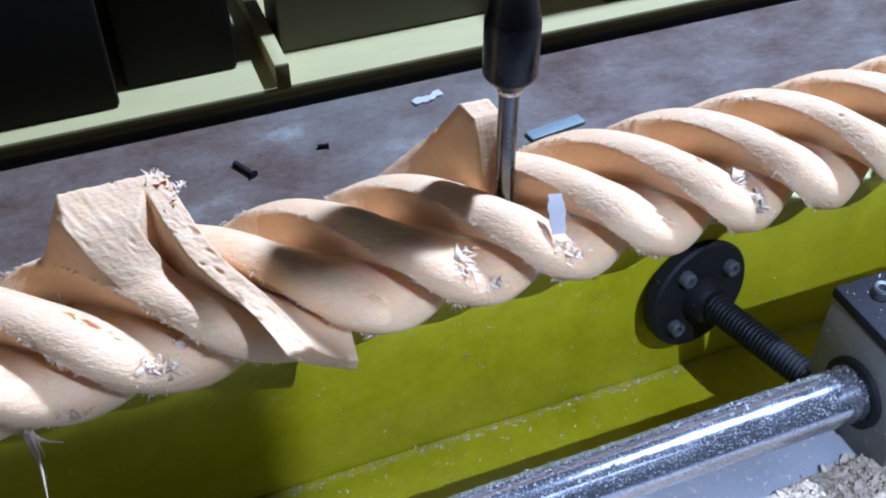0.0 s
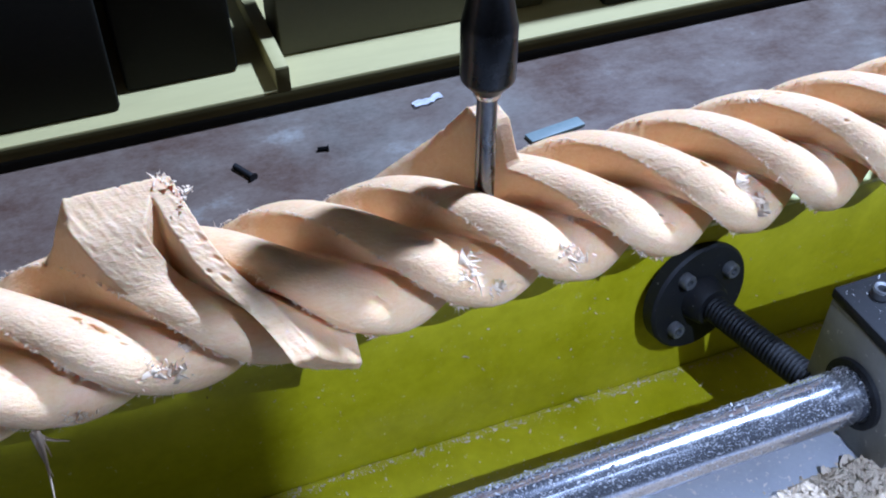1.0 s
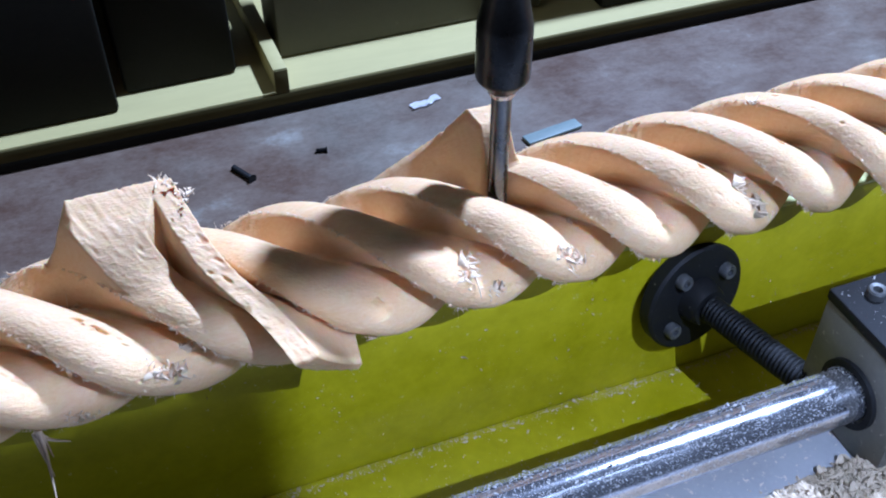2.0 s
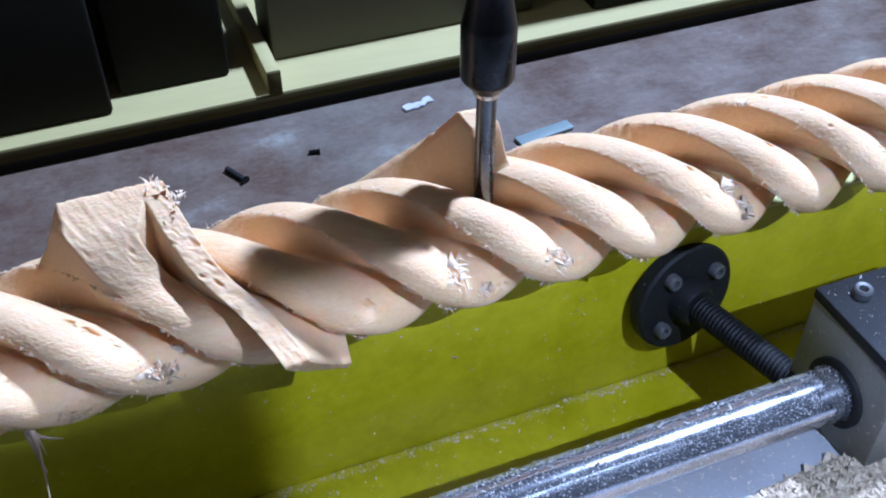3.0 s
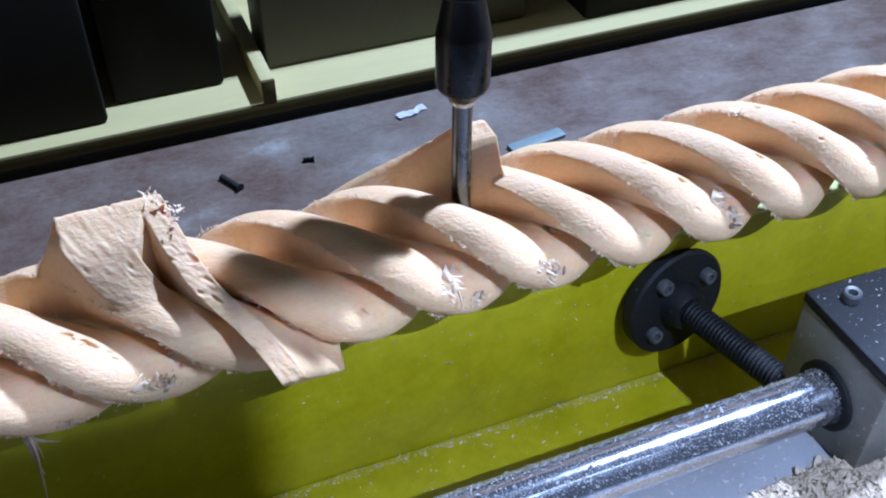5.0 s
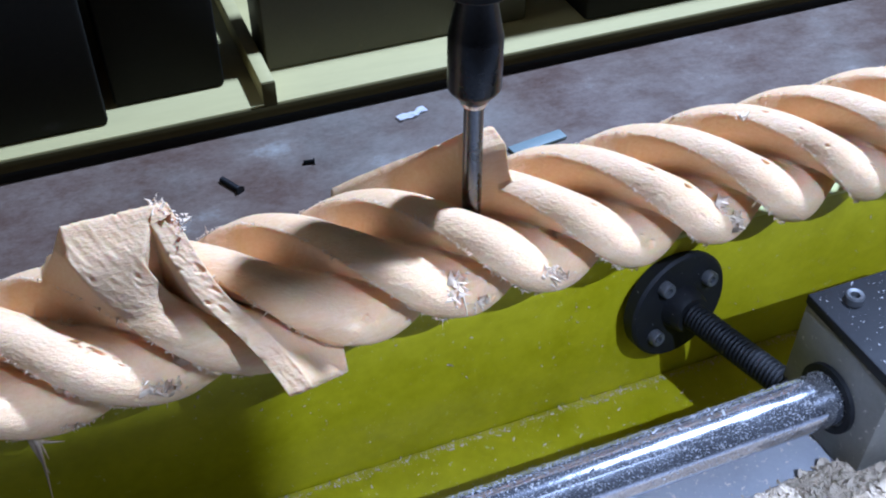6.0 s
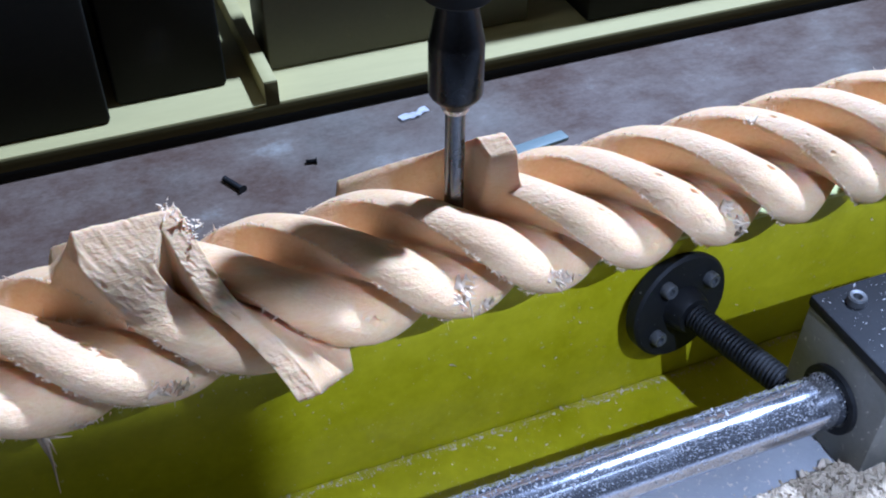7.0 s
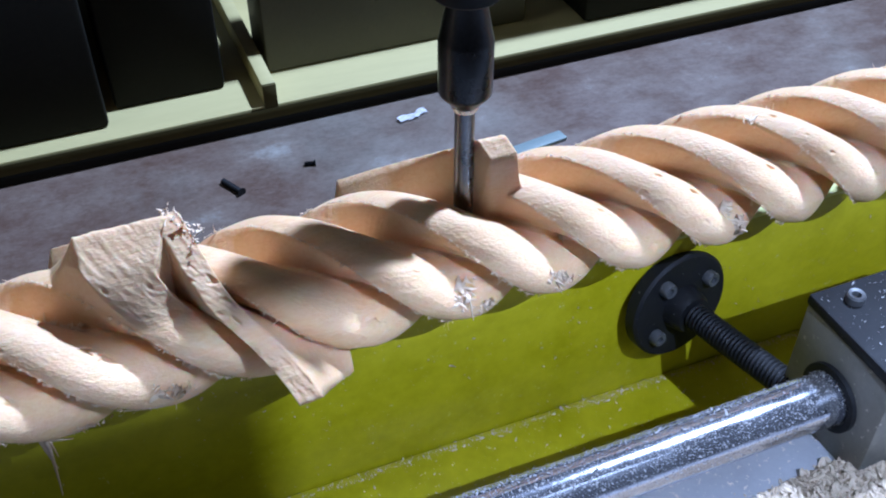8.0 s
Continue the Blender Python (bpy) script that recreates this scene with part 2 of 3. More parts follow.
# ---- flange and threaded rod on the bed wall ----
def clamp_flange():
    c = Vector((0.0777, 0.0066, AX - 0.0629))
    d = (Vector((0.0855, -0.0435, AX - 0.0560)) - c).normalized()
    m = along(c, c + d)
    t = empty("clamp_flange", m, "black steel flange with threaded rod bolted to the bed wall", "flange")
    part("disc", lathe([(0, -0.0055), (0.0193, -0.0055), (0.0207, -0.0045), (0.0207, 0.0), (0.0197, 0.001), (0.0085, 0.001), (0.0075, 0.006), (0.0066, 0.0075), (0, 0.0075)], 64), BLACK, t)
    z, p = 0.007, 0.00165
    verts, faces, n, turns = [], [], 28, 29
    for k in range(n * turns + 1):
        a = 2 * math.pi * k / n
        for r, dz in ((0.0039, 0.0), (0.0049, 0.0006), (0.0049, 0.0009), (0.0039, 0.0015)):
            verts.append((r * math.cos(a), r * math.sin(a), z + p * k / n + dz))
    for k in range(n * turns):
        for j in range(3):
            a = 4 * k + j
            faces.append((a, a + 4, a + 5, a + 1))
    raw("thread", verts, faces, BLACK, t)
    part("core", lathe([(0.0040, 0.005), (0.0040, 0.0555), (0, 0.0555)], 28), BLACK, t)
    for k in range(4):
        a = radians(35 + 90 * k)
        m = Matrix.Translation((0.0140 * math.cos(a), 0.0140 * math.sin(a), 0.001))
        part("bolt_head", lathe([(0, 0.0012), (0.0013, 0.0012), (0.0013, 0.0030), (0.0024, 0.0032), (0.0028, 0.0025), (0.0028, 0)], 18, m), BOLT, t, "dull steel bolt head")
    return t


clamp_flange()


# ---- shelf tray behind ----
SHELF_Y, SHELF_Z = 0.162, BENCH_Z + 0.011
shelf = empty("shelf_tray", pose(0, 0, 0), "pale plywood shelf tray with low divider on the bench", "shelf")
part("bottom_board", box(-0.6, 0.7, SHELF_Y, 0.42, BENCH_Z + 0.0005, SHELF_Z, 0.0006), PINE, shelf)
# Wood of the front edges, its colour darkened because they are dimly lit.
DIM_EDGE = surface("dim_edge_wood", (0.055, 0.045, 0.016), (0.090, 0.075, 0.030), 40, 0.7, stretch=(0.2, 1, 1))
dulled(DIM_EDGE, 0.1)
part("dim_edge_strip", box(-0.6, 0.7, SHELF_Y - 0.0012, SHELF_Y - 0.0001, BENCH_Z + 0.0052, SHELF_Z - 0.0005, 0.0002), DIM_EDGE, shelf, "edge of the board, dull olive-brown with its dim light painted in")
# The gap's shadow below the board, put in as a black strip.
part("gap_shade", box(-0.6, 0.7, SHELF_Y - 0.0009, SHELF_Y - 0.0001, BENCH_Z + 0.0005, BENCH_Z + 0.0050, 0.0001), DARK, shelf, "black strip that stands for the shadow gap under the board")
part("dim_edge_strip", box(-0.0298, -0.0242, SHELF_Y - 0.0012, SHELF_Y + 0.0003, SHELF_Z - 0.0004, SHELF_Z + 0.0105, 0.0002), DIM_EDGE, shelf, "edge of the divider, dark brown with its dim light painted in")
part("divider", box(-0.030, -0.024, SHELF_Y + 0.0005, 0.42, SHELF_Z + 0.0002, SHELF_Z + 0.0105, 0.0006), PINE, shelf)
part("back_board", box(-0.6, 0.7, 0.4202, 0.426, BENCH_Z + 0.0005, SHELF_Z + 0.16, 0.0006), GREYCARD, shelf)


def case(name, x0, x1, y0, y1, z0, h, mat, label):
    t = empty(name, pose((x0 + x1) / 2, (y0 + y1) / 2, z0), label, "case")
    for nm, b in (("body", box(x0, x1, y0, y1, z0, z0 + h * 0.72, 0.002)), ("lid", box(x0 - 0.001, x1 + 0.001, y0 - 0.001, y1 + 0.001, z0 + h * 0.72 + 0.0004, z0 + h, 0.002))):
        b = part(nm, b, mat, t)
        b.matrix_parent_inverse = t.matrix_world.inverted()
    return t


case("dark_case", -0.40, -0.092, 0.1705, 0.30, SHELF_Z, 0.14, DARK, "black plastic case standing in the shelf tray")
case("dark_case", 0.128, 0.40, 0.174, 0.30, SHELF_Z, 0.12, DARK, "black plastic case standing in the shelf tray")
case("dark_bin", -0.088, -0.0415, 0.182, 0.30, SHELF_Z, 0.13, DARK, "black plastic bin deep in the shelf tray")
case("grey_panel_box", -0.022, 0.103, 0.186, 0.215, SHELF_Z, 0.14, GREYCARD, "grey-green card box leaning in the shelf tray")


# ---- workpiece ----
PITCH, EDGE = 0.02768, -0.02815              # strand spacing along the axis, place of a strand's sharp edge at the top
LEAD = 4 * PITCH                             # four strands, metres per turn
HALF = 0.0262                                # half the side of the square blank
CORNER = -18.0                               # degrees from the top towards the front, of one corner of the blank
R_OUT, R_IN = 0.0209, 0.0094


def strand_radius(u):
    """Radius over one strand: a sharp edge at 0, a round back that slopes down into the groove, and a steep wall up to the next edge."""
    if u < 0.24:
        return R_OUT - 0.0015 * (1 - u / 0.24) ** 2
    if u < 0.80:
        s = (u - 0.24) / 0.56
        return R_IN + (R_OUT - R_IN) * (1 - s ** 1.9)
    if u < 0.92:
        return R_IN - 0.0003 * math.sin(math.pi * (u - 0.80) / 0.12)
    s = (u - 0.92) / 0.08
    return R_IN + (R_OUT - 0.0015 - R_IN) * s ** 1.1


def workpiece():
    t = empty("turned_baluster", pose(0, 0, AX), "pale carved wooden rope-twist baluster with rough uncut ridge", "baluster")
    fine, na = 96, 420                            # rows to a strand, which follow its twist, and columns round the piece
    nx, k0 = 19 * fine, -8.5
    us = np.linspace(0, 1, 512, endpoint=False)
    table = np.array([strand_radius(u) for u in us])
    ph = np.arange(na) * 360.0 / na - 180.0
    k, P = np.meshgrid(k0 + np.arange(nx) / fine, ph, indexing="ij")     # strand number, with its fraction across the strand
    X = EDGE + PITCH * k + LEAD * P / 360.0
    r = np.interp(k % 1.0, us, table, period=1.0)
    a = np.radians((P - CORNER + 45.0) % 90.0 - 45.0)
    square = HALF / np.cos(a - np.where(a > 0, math.pi / 4, -math.pi / 4))
    square = np.minimum(square, 0.0367)

    def rise(v, over):
        return np.clip(v / over, 0, 1)

    # what is left of the blank: a thin ridge round the piece, a stub beside it, and the strand under the tool
    bend = rise(34.0 - P, 62.0)
    off = k + 2.235 - 0.22 * bend * bend * (3 - 2 * bend)
    ridge = rise(off + 0.155, 0.035) * rise(0.145 - off, 0.04) * rise(-0.0505 - X, 0.0012)
    soft = rise(26.0 - P, 33.0)
    stub = rise(X + 0.1195, 0.0080) * rise(k + 3.0, 0.06) * (k < -1.9) * np.where(P < 0, rise(-0.0935 + 0.0040 * rise(-2.0 - P, 12.0) - X, 0.0020), rise(-2.36 - k, 0.07)) * soft * soft * (3 - 2 * soft)
    fin = rise(k - 0.79, 0.05) * rise(1.17 - k, 0.05) * rise(-6.0 - P, 5.0)
    band = np.maximum(np.maximum(ridge, stub), fin)
    r = r + (square - r) * band

    def rough(cx, ca, seed):
        """Smooth random relief, cx cells along and ca cells round."""
        g = np.random.default_rng(seed).normal(0, 1, (cx + 1, ca))
        fx, fa = np.linspace(0, cx - 1e-6, nx), np.arange(na) * ca / na
        i, j = fx.astype(int), fa.astype(int)
        u2, v2 = (fx - i)[:, None], (fa - j)[None, :]
        u2, v2 = u2 * u2 * (3 - 2 * u2), v2 * v2 * (3 - 2 * v2)
        j2 = (j + 1) % ca
        return (g[i][:, j] * (1 - u2) + g[i + 1][:, j] * u2) * (1 - v2) + (g[i][:, j2] * (1 - u2) + g[i + 1][:, j2] * u2) * v2

    crest = np.clip((r - R_IN) / (R_OUT - R_IN) * 1.6 - 0.6, 0, 1)
    # gouges along the far shoulder of each strand, torn spots of the crests, tool chatter, fuzz of the cut fibres
    shoulder = np.exp(-(((k % 1.0) - 0.53) / 0.035) ** 2) * (1 - band)
    r = r - shoulder * np.clip(rough(60, 22, 21) - 0.5, 0, 1) * np.clip(rough(330, 90, 22) + 0.3, 0, 1) * 0.0022
    r = r - crest * np.clip(rough(230, 60, 2) - 1.7, 0, 1) * 0.0009 * np.clip(rough(700, 210, 3) + 0.6, 0, 1)
    r = r + crest * rough(600, 150, 5) * 0.00002 + crest * rough(1300, 400, 6) * 0.00004
    r = r + rough(90, 24, 8) * 0.00010
    r = r + band * (rough(420, 120, 9) * 0.00009 + rough(1200, 380, 10) * 0.00004) - band * np.clip(rough(380, 110, 11) - 1.1, 0, 1) * 0.0006
    # the cutter's marks down the groove walls
    wall = np.clip(((k % 1.0) - 0.84) / 0.05, 0, 1) * (1 - band)
    r = r - wall * 0.00035 * np.clip(rough(38, 230, 13), 0, 2)
    pr = np.radians(P)
    V = np.stack([X, -r * np.sin(pr), r * np.cos(pr)], -1).reshape(-1, 3)
    turn = 4 * fine                               # a full turn brings a row to the fourth strand on
    i, j = np.meshgrid(np.arange(nx - 1), np.arange(na), indexing="ij")
    j2, i2 = (j + 1) % na, i + np.where(j == na - 1, turn, 0)
    F = np.stack([i * na + j, i2 * na + j2, (i2 + 1) * na + j2, (i + 1) * na + j], -1).reshape(-1, 4)
    F = F[(i2 + 1 < nx).reshape(-1)]
    me = bpy.data.meshes.new("carved_body")
    me.vertices.add(len(V)), me.loops.add(F.size), me.polygons.add(len(F))
    me.vertices.foreach_set("co", V.ravel())
    me.loops.foreach_set("vertex_index", F.ravel())
    me.polygons.foreach_set("loop_start", np.arange(len(F)) * 4)
    me.polygons.foreach_set("use_smooth", np.ones(len(F), bool))
    me.update(calc_edges=True)
    me.materials.append(WOOD)
    o = new("carved_body", me)
    o.parent = t
    for x in (X[turn // 2, na // 2] + 0.03, X[nx - 1 - turn // 2, na // 2] - 0.03):
        part("end_core", lathe([(0, -0.002), (R_IN, -0.002), (R_IN, 0.002), (0, 0.002)], 32, along((x, 0, 0), (x + 1, 0, 0))), WOOD, t)
    return t


piece = workpiece()
FIBRE = surface("torn_wood_fibre", (0.84, 0.60, 0.40), (0.90, 0.70, 0.50), 300, 0.75, fine=1500)


def on_piece(x, phi, r):
    a = radians(phi)
    n = Vector((0, -math.sin(a), math.cos(a)))
    return Vector((x, 0, 0)) + n * r, n, Vector((0, -math.cos(a), -math.sin(a)))


def fibres(verts, faces, rng, x, phi, r, count, length, spread, way, thick=0.00015):
    """Torn fibres at a spot of the piece; way: how they lean along x, round the piece and outwards."""
    for _ in range(count):
        p, n, t = on_piece(x + rng.gauss(0, spread), phi + rng.gauss(0, spread) * 2200, r - 0.0004)
        d = (Vector((1, 0, 0)) * (way[0] + rng.gauss(0, 0.22)) + t * (way[1] + rng.gauss(0, 0.22)) + n * (way[2] + rng.gauss(0, 0.22))).normalized()
        bend = Vector((rng.gauss(0, 1), rng.gauss(0, 1), rng.gauss(0, 1))) * 0.55
        k, w, base, steps = length * math.exp(rng.gauss(0, 0.45)), thick * math.exp(rng.gauss(0, 0.5)), len(verts), 4
        u = d.orthogonal().normalized()
        v = d.cross(u)
        for i in range(steps + 1):
            f = i / steps
            c = p + (d * f + bend * f * f) * k
            h = w * (1 - 0.85 * f)
            verts += [tuple(c + u * h * 2.2), tuple(c - u * h * 1.1 + v * h), tuple(c - u * h * 1.1 - v * h)]
        for i in range(steps):
            b = base + 3 * i
            faces += [(b, b + 1, b + 4, b + 3), (b + 1, b + 2, b + 5, b + 4), (b + 2, b, b + 3, b + 5)]


# x, degrees round from the top, radius, fibres, length, spread, lean
TUFTS = (
    (-0.1189, -5, 0.0212, 30, 0.0056, 0.0012, (0.3, 0.9, 0.5)), (-0.1235, -30, 0.0215, 30, 0.0050, 0.0014, (0.1, 0.5, 0.7)),
    (-0.1205, -18, 0.0215, 26, 0.0048, 0.0012, (0.4, 0.9, 0.4)),
    (-0.0208, 65, 0.0203, 34, 0.0034, 0.0018, (0.9, 0.4, 0.5)), (-0.0227, 73, 0.0203, 30, 0.0030, 0.0016, (1.0, 0.4, 0.4)),
    (-0.0135, 96, 0.0198, 34, 0.0036, 0.0014, (1.0, 0.4, 0.3)),
    (0.0665, 80, 0.0200, 36, 0.0038, 0.0014, (0.9, 0.4, 0.5)), (0.0625, 64, 0.0200, 26, 0.0026, 0.0016, (0.9, 0.2, 0.5)),
    (0.0690, 92, 0.0200, 30, 0.0032, 0.0012, (0.9, 0.5, 0.3)),
    (0.0875, -32, 0.0209, 16, 0.0026, 0.0010, (0.1, 0.1, 1.0)), (0.0780, -18, 0.0207, 12, 0.0018, 0.0014, (0.4, 0.3, 0.7)),
    (0.0133, 55, 0.0195, 20, 0.0034, 0.0014, (0.3, 0.9, 0.4)), (0.0089, 86, 0.0203, 40, 0.0030, 0.0018, (0.8, 0.6, 0.4)),
    (0.0060, 76, 0.0205, 26, 0.0026, 0.0018, (0.8, 0.5, 0.4)),
    (-0.0943, 84, 0.0203, 36, 0.0026, 0.0018, (1.0, 0.4, 0.3)), (-0.1024, 84, 0.0204, 36, 0.0024, 0.0024, (0.7, 0.7, 0.3)),
    (-0.0985, 92, 0.0204, 30, 0.0024, 0.0020, (0.8, 0.7, 0.3)), (-0.1231, 111, 0.0204, 34, 0.0022, 0.0024, (0.6, 0.7, 0.3)),
    (-0.0888, -19, 0.0366, 30, 0.0026, 0.0010, (0.1, -0.3, 0.9)), (-0.0850, -10, 0.0345, 14, 0.0018, 0.0010, (0.9, 0.1, 0.4)),
    (-0.0373, -16, 0.0205, 26, 0.0016, 0.0018, (-0.6, -0.4, 0.6)), (0.0391, 118, 0.0205, 10, 0.0022, 0.0006, (0.3, 0.8, 0.5)),
)
for k, (x, phi, r, count, length, spread, way) in enumerate(TUFTS):
    vs, fs = [], []
    if r < 0.022:
        r = strand_radius(((x - EDGE) / PITCH - 4 * phi / 360.0) % 1.0) + 0.0003
    fibres(vs, fs, random.Random(50 + k), x, phi, r - 0.0003, count + 6, length * 0.30, spread * 1.25, way, 0.00022)
    if r < 0.022 and x > -0.11:
        fibres(vs, fs, random.Random(150 + k), x, phi, r - 0.0002, 7, length * 0.62, spread * 1.1, way, 0.00055)
    raw("splinter_tuft", vs, fs, FIBRE, piece)

# long sliver that hangs from the underside
vs, fs = [], []
fibres(vs, fs, random.Random(9), -0.1321, 123, 0.0200, 6, 0.0085, 0.0003, (0.1, 0.6, 1.1), 0.0005)
raw("hanging_sliver", vs, fs, FIBRE, piece)

# fine fuzz along the strands' sharp edges and over their backs
vs, fs = [], []
rng = random.Random(12)
for _ in range(10000):
    x = rng.uniform(-0.16, 0.22)
    k = rng.randrange(4)
    phi = ((x - EDGE - k * PITCH - abs(rng.gauss(0, 0.0004))) / LEAD * 360.0 + 180) % 360 - 180
    if abs(math.sin(phi * 0.09 + x * 61)) < 0.35:
        continue
    fibres(vs, fs, rng, x, phi, R_OUT - 0.0006, 1, 0.00034 if rng.random() < 0.94 else 0.0009, 0.0002, (-0.7, 0.5, 0.25), 0.00009)
o = raw("edge_fuzz", vs, fs, FIBRE, piece)
tagged(o, "pale fuzz of torn fibres along the edges", kind="stuff")


# ---- router spindle with bit ----
TOOL_Y = -0.002


def spindle():
    """Its origin is the lower rim of the collet nut, on the tool's axis."""
    t = empty("router_spindle", pose(0.0, TOOL_Y, 0.17), "dark steel router collet with bright straight milling bit", "router")
    part("collet_nut", lathe([(0.0028, 0.0024), (0.0036, 0.0024), (0.0040, 0.0030), (0.0063, 0.0056), (0.0067, 0.0062), (0.0068, 0.0070), (0.0068, 0.0205), (0.0066, 0.0213), (0.0049, 0.0300), (0.0049, 0.0330)], 40), NUT, t)
    part("clamp_ring", lathe([(0.0026, 0.0010), (0.0032, 0.0010), (0.0035, 0.0016), (0.0038, 0.0026), (0.0030, 0.0030)], 40), STEEL, t, "bright steel ring at the nut's mouth")
    part("collar", lathe([(0.0045, 0.0322), (0.0078, 0.0322), (0.0084, 0.0328), (0.0086, 0.0430), (0.0090, 0.0440), (0, 0.0440)], 40), BLACK, t)
    # Unseen stub, added and sized for the shadow it casts on the piece.
    part("shadow_nose", lathe([(0, 0.0442), (0.0115, 0.0442), (0.0122, 0.0450), (0.0122, 0.0680), (0, 0.0680)], 40), BLACK, t)
    part("milling_bit", lathe([(0, -0.0375), (0.0022, -0.0375), (0.0026, -0.035), (0.0026, 0.003), (0, 0.003)], 28), BITSTEEL, t, "bright steel milling bit")
    return t


router = spindle()


def loose_flake():
    """A thin curved flake that lies on a strand and then drops off."""
    t = empty("wood_flake", pose(0, 0, 0), "thin bluish-white wood flake lying on a strand", "wood flake")
    bm = bmesh.new()
    rng = random.Random(7)
    rows = [[bm.verts.new((0.0022 * (j / 4 - 0.5) * 2 * (0.8 + 0.3 * rng.random()), 0.0105 * (i / 8 - 0.5), 0.0010 * math.cos((i / 8 - 0.5) * 2.4) + 0.0002 * rng.random())) for j in range(5)] for i in range(9)]
    for i in range(8):
        for j in range(4):
            bm.faces.new((rows[i][j], rows[i][j + 1], rows[i + 1][j + 1], rows[i + 1][j]))
    bmesh.ops.solidify(bm, geom=bm.faces[:], thickness=0.0004)
    part("flake_body", bm, PAPER, t)
    return t


flake = loose_flake()

# ---- things on the bench ----
def bench_screw(at, turn, length=0.013, r=0.0018):
    t = empty("black_screw", pose(at[0], at[1], BENCH_Z + r, 0, 0, turn), "small black screw lying on the bench top", "screw")
    m = along((0, 0, 0), (1, 0, 0))
    prof = [(0, -length / 2), (r * 0.4, -length / 2)]
    for k in range(14):
        z = -length / 2 + length * 0.85 * (k + 0.5) / 14
        prof += [(r * 0.72, z), (r, z + length * 0.03)]
    part("shank", lathe(prof + [(r * 0.7, length * 0.40), (0, length * 0.40)], 16, m), BLACK, t)
    part("head", lathe([(r * 0.7, length * 0.38), (r * 1.5, length * 0.47), (r * 1.5, length * 0.5), (0, length * 0.5)], 16, m), BLACK, t)
    return t


bench_screw((-0.0535, 0.1265), -62, 0.012, 0.0013)
bench_screw((-0.0205, 0.1300), -10, 0.0045, 0.0010)


def crumpled(name, at, size, mat, label, category, seed):
    rng = random.Random(seed)
    bm = bmesh.new()
    nx, ny = 9, 6
    g = [[bm.verts.new(((i / (nx - 1) - 0.5) * size[0], (j / (ny - 1) - 0.5) * size[1] * (0.6 + 0.5 * rng.random()) + 0.004 * math.sin(i * 1.1) * size[0] / 0.03 * 0.3,
                        0.0008 + size[2] * rng.random())) for j in range(ny)] for i in range(nx)]
    for i in range(nx - 1):
        for j in range(ny - 1):
            bm.faces.new((g[i][j], g[i + 1][j], g[i + 1][j + 1], g[i][j + 1]))
    bmesh.ops.solidify(bm, geom=bm.faces[:], thickness=0.0003)
    ob = part(name, bm, mat, None, "", True)
    ob.matrix_world = at
    return tagged(ob, label, category)


crumpled("paper_scrap", pose(0.0305, 0.1465, BENCH_Z, 0, 0, 14), (0.014, 0.004, 0.001), PAPER, "torn white paper scrap on the bench top", "scrap", 3)
STICKM = surface("grey_blue_stick", (0.15, 0.20, 0.20), (0.22, 0.28, 0.27), 60, 0.5)
st = part("flat_stick", box(-0.013, 0.013, -0.003, 0.003, 0, 0.0016, 0.0005), STICKM)
st.matrix_world = pose(0.0715, 0.1075, BENCH_Z + 0.0002, 0, 0, 8)
tagged(st, "grey-blue flat stick lying on the bench top", "stick")


# ---- shavings ----
def chip_stuff(name, label, count, place, size, seed, mat=None):
    """Loose curled chips; place(rng) gives a spot on a surface and its normal."""
    rng = random.Random(seed)
    verts, faces = [], []
    for _ in range(count):
        p, nrm = place(rng)
        p, nrm = Vector(p), Vector(nrm).normalized()
        d = Vector((rng.gauss(0, 1), rng.gauss(0, 1), rng.gauss(0, 1)))
        d = (d - nrm * d.dot(nrm) * rng.uniform(0.3, 1.0)).normalized()
        w = d.cross(nrm).normalized()
        k = size * math.exp(rng.gauss(0, 0.55))
        n, wd, curl, base = 3, k * rng.uniform(0.12, 0.4), rng.uniform(-0.5, 0.9), len(verts)
        for i in range(n + 1):
            f = i / n - 0.5
            c = p + d * k * f + nrm * (k * 0.05 + curl * k * (f * f) + 0.00005)
            taper = 1 - 0.6 * abs(2 * f)
            verts += [tuple(c + w * wd * taper), tuple(c - w * wd * taper), tuple(c + nrm * wd * 0.35)]
        for i in range(n):
            a = base + 3 * i
            faces += [(a, a + 3, a + 5, a + 2), (a + 2, a + 5, a + 4, a + 1), (a + 1, a + 4, a + 3, a)]
    ob = raw(name, verts, faces, mat or DUST, None, False)
    return tagged(ob, label, "wood shavings", kind="stuff")


def on_rail(rng):
    a = rng.gauss(-0.25, 0.75) if rng.random() < 0.75 else rng.gauss(0.55, 0.12)
    r = 0.0081
    return (rng.uniform(-0.12, 0.085), -0.060 + r * math.sin(a), AX - 0.042 + r * math.cos(a)), (0, math.sin(a), math.cos(a))


def on_base(rng):
    x = rng.uniform(-0.06, 0.20)
    y = -0.075 - abs(rng.gauss(0, 0.035))
    return (x, y, AX - 0.066 + rng.random() ** 3 * 0.002), (0, 0, 1)


def heap_shape(x, y):
    return math.exp(-((x - 0.098) / 0.056) ** 2 - ((y + 0.092) / 0.027) ** 2)


def on_heap(rng):
    x, y = rng.gauss(0.080, 0.034), -0.069 - abs(rng.gauss(0, 0.026))
    return (x, y, AX - 0.0662 + 0.0125 * heap_shape(x, y) ** 0.8 * min(1.0, (-0.066 - y) / 0.007) + 0.0014 * rng.random()), (rng.gauss(0, 0.3), rng.gauss(0, 0.3), 1)


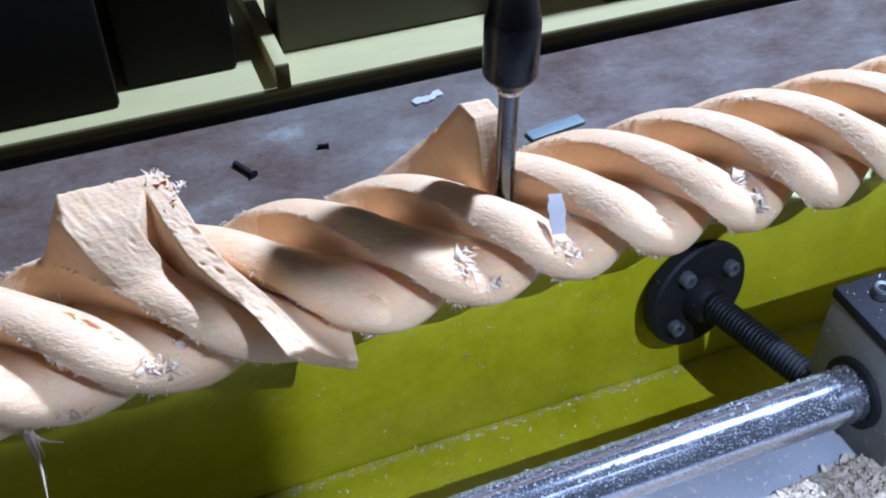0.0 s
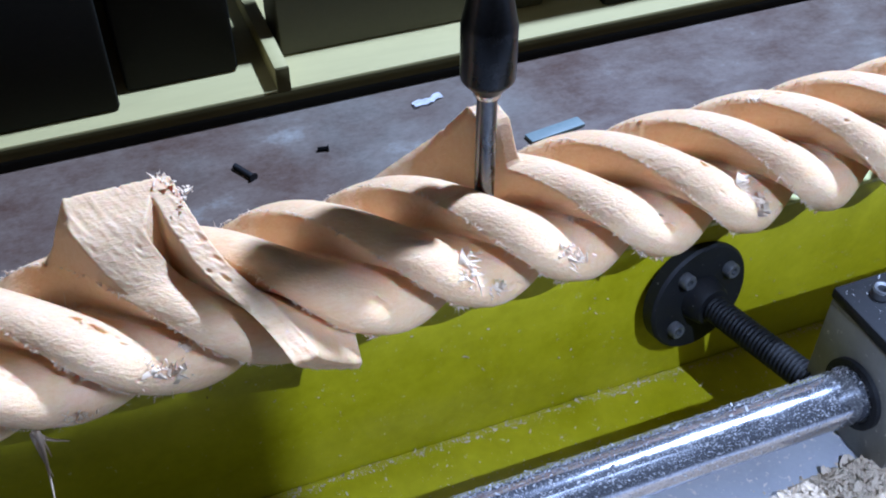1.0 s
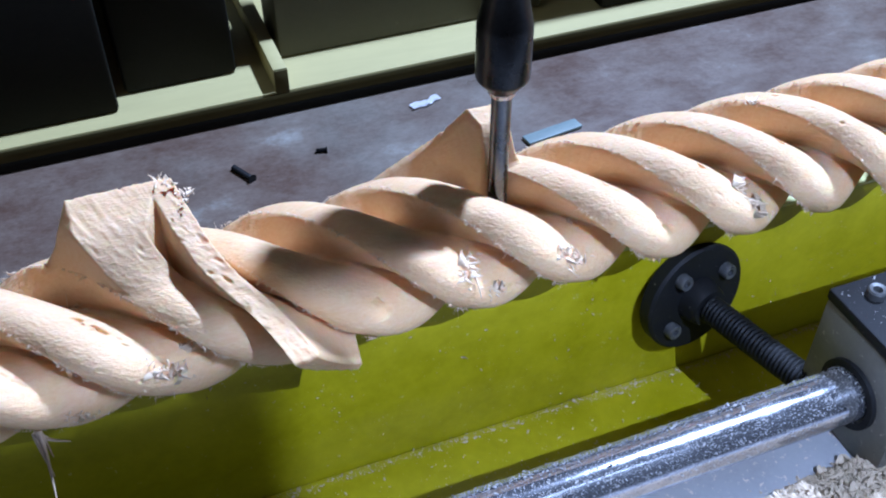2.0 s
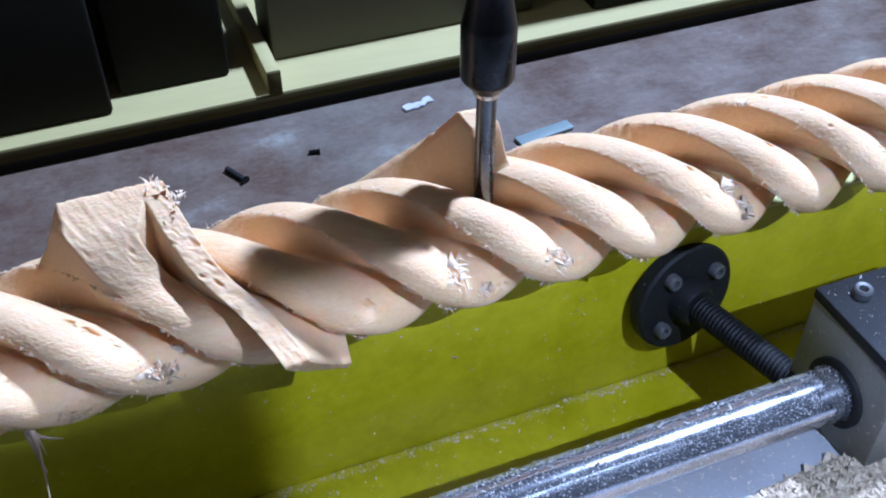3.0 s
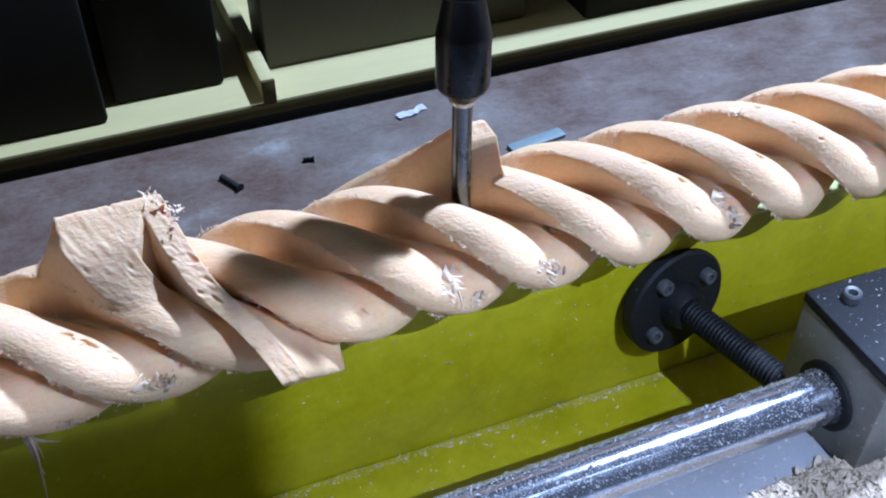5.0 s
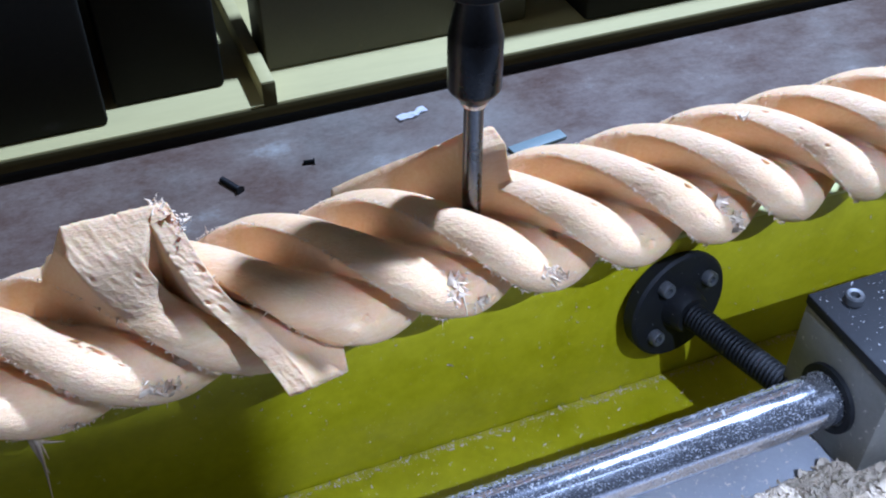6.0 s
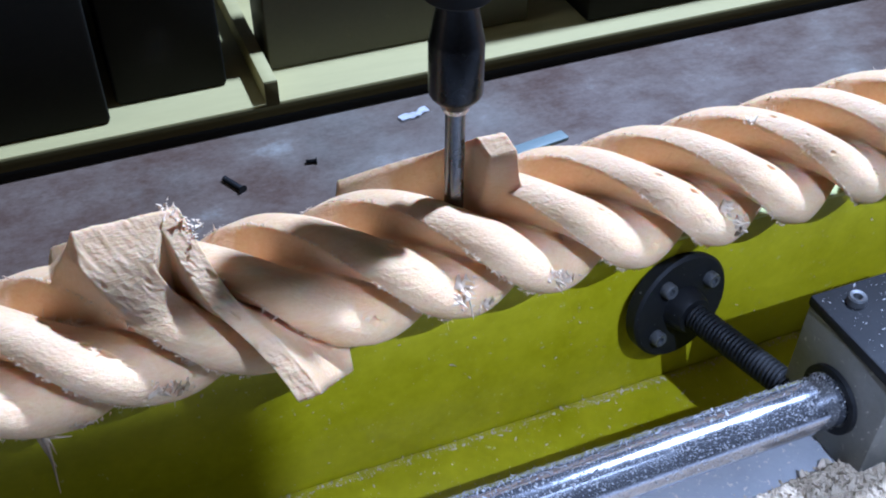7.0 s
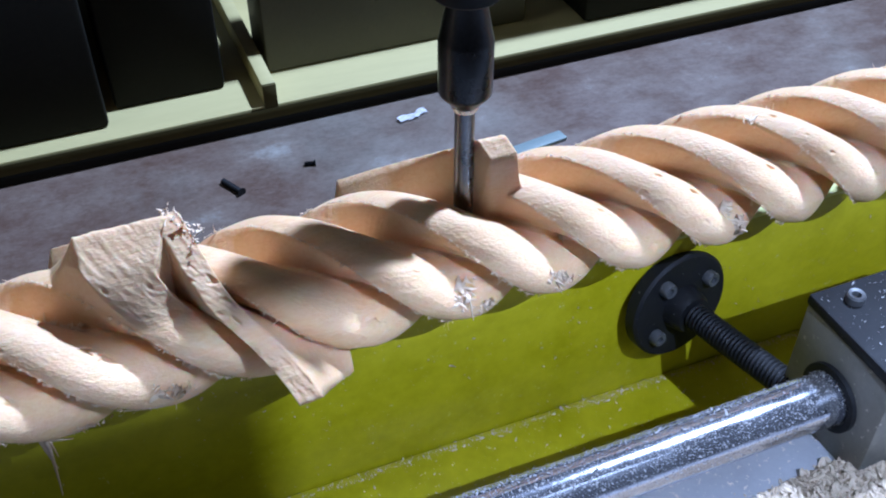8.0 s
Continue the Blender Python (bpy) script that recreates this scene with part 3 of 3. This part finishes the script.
def on_floor(rng):
    return (rng.uniform(-0.10, 0.18), rng.choice((rng.uniform(-0.04, 0.011), rng.gauss(0.0095, 0.001))), FLOOR_Z), (0, 0, 1)


def on_wall(rng):
    return (rng.uniform(-0.10, 0.18), 0.0118, rng.uniform(FLOOR_Z, AX - 0.038)), (0, -1, 0.1)


def mound():
    """Bumpy bed of sawdust on the base plate."""
    nx, ny, vs, fs = 300, 130, [], []
    for i in range(nx):
        for j in range(ny):
            x, y = 0.0 + 0.19 * i / (nx - 1), -0.145 + 0.079 * j / (ny - 1)
            g = heap_shape(x, y)
            z = 0.0125 * g ** 0.8 + (0.25 + g) * (0.0016 * noise.noise(Vector((x, y, 0)) * 160) + 0.0012 * noise.noise(Vector((x, y, 3)) * 520) + 0.0006 * noise.noise(Vector((x, y, 5)) * 1500))
            z = z * max(0.0, min(1.0, (-0.066 - y) / 0.007)) - 0.0007
            vs.append((x, y, AX - 0.066 + z))
    for i in range(nx - 1):
        for j in range(ny - 1):
            fs.append((i * ny + j, (i + 1) * ny + j, (i + 1) * ny + j + 1, i * ny + j + 1))
    return tagged(raw("sawdust_mound", vs, fs, DUST), "mound of pale sawdust heaped on the base plate", "sawdust", kind="stuff")


mound()
chip_stuff("rail_shavings", "fine pale wood chips lying on the shaft", 17000, on_rail, 0.00024, 1, GREYDUST)
def on_block(rng):
    return (rng.uniform(0.085, 0.149), rng.uniform(-0.077, -0.042), AX - 0.0169), (0, 0, 1)


chip_stuff("block_shavings", "wood dust lying on the bearing block", 350, on_block, 0.00030, 6, GREYDUST)
chip_stuff("plate_shavings", "pale wood shavings strewn over the base plate", 9000, on_base, 0.0009, 2)
chip_stuff("heap_shavings", "heap of pale wood shavings beside the bearing block", 22000, on_heap, 0.0009, 3)
chip_stuff("floor_shavings", "wood dust lying along the foot of the bed wall", 2800, on_floor, 0.00048, 4)
chip_stuff("wall_shavings", "specks of wood dust clinging to the yellow wall", 900, on_wall, 0.00030, 5)


# ---- what moves ----
TOOL = [
    (0.0, -0.0029, 0.1747),
    (0.1, -0.0029, 0.1750),
    (0.2, -0.0035, 0.1751),
    (0.3, -0.0037, 0.1755),
    (0.4, -0.0028, 0.1750),
    (0.5, -0.0034, 0.1751),
    (0.6, -0.0055, 0.1751),
    (0.7, -0.0071, 0.1755),
    (0.8, -0.0090, 0.1754),
    (0.9, -0.0090, 0.1755),
    (1.0, -0.0084, 0.1751),
    (1.1, -0.0082, 0.1751),
    (1.2, -0.0089, 0.1749),
    (1.3, -0.0085, 0.1750),
    (1.5, -0.0054, 0.1752),
    (1.7, -0.0034, 0.1751),
    (2.8, -0.0075, 0.1754),
    (2.9, -0.0061, 0.1754),
    (3.0, -0.0046, 0.1754),
    (3.1, -0.0046, 0.1754),
    (3.2, -0.0057, 0.1757),
    (3.3, -0.0075, 0.1761),
    (3.4, -0.0094, 0.1759),
    (3.5, -0.0107, 0.1758),
    (3.6, -0.0117, 0.1761),
    (3.7, -0.0117, 0.1762),
    (3.9, -0.0112, 0.1762),
    (4.1, -0.0115, 0.1764),
    (4.2, -0.0095, 0.1762),
    (4.3, -0.0082, 0.1761),
    (4.5, -0.0069, 0.1761),
    (4.7, -0.0078, 0.1765),
    (5.8, -0.0106, 0.1755),
    (6.0, -0.0066, 0.1757),
    (6.1, -0.0063, 0.1755),
    (6.2, -0.0058, 0.1757),
    (6.3, -0.0067, 0.1751),
    (6.4, -0.0091, 0.1758),
    (6.6, -0.0126, 0.1760),
    (6.8, -0.0128, 0.1755),
    (6.9, -0.0130, 0.1756),
    (7.0, -0.0134, 0.1758),
    (7.2, -0.0102, 0.1757),
    (7.3, -0.0087, 0.1754),
    (7.4, -0.0069, 0.1750),
    (7.6, -0.0079, 0.1753),
    (7.8, -0.0083, 0.1755),
    (8.0, -0.0100, 0.1757),
]


# seconds, turn of the piece in degrees, its feed along the axis
TURN = [
    (0.0, 0.0, 0.0), (0.5, 1.9, 0.0008), (1.0, 4.3, 0.0014), (1.5, 4.0, 0.0014), (3.0, 7.0, 0.0019), (3.5, 8.5, 0.0017), (4.0, 10.9, 0.0020),
    (4.5, 11.5, 0.0016), (6.0, 17.3, 0.0027), (6.5, 18.9, 0.0032), (7.0, 21.7, 0.0032), (7.5, 21.8, 0.0037), (8.0, 22.9, 0.0037),
]


def motions():
    rest = on_piece(0.0061, 48, 0.0207)[0] + Vector((0, 0, AX))
    lie = pose(*rest, 52, 0, -12)
    fallen = pose(0.012, -0.034, FLOOR_Z + 0.0012, 0, 0, 40)
    walk(flake, [(0, lie), (0.6, pose(*(rest + Vector((0.0003, -0.0006, -0.0003))), 54, 0, -12)), (0.7, pose(*(rest + Vector((0.001, -0.003, -0.002))), 62, 0, -6)),
                 (0.8, pose(0.009, -0.030, AX - 0.018, 80, 10, 5)), (0.9, pose(0.0115, -0.034, FLOOR_Z + 0.03, 40, 10, 25)), (1.0, fallen), (8.0, fallen)])
    walk(router, [(t, pose(x, TOOL_Y, z)) for t, x, z in TOOL])
    walk(piece, [(t, pose(x, 0, AX, a)) for t, a, x in TURN])


motions()
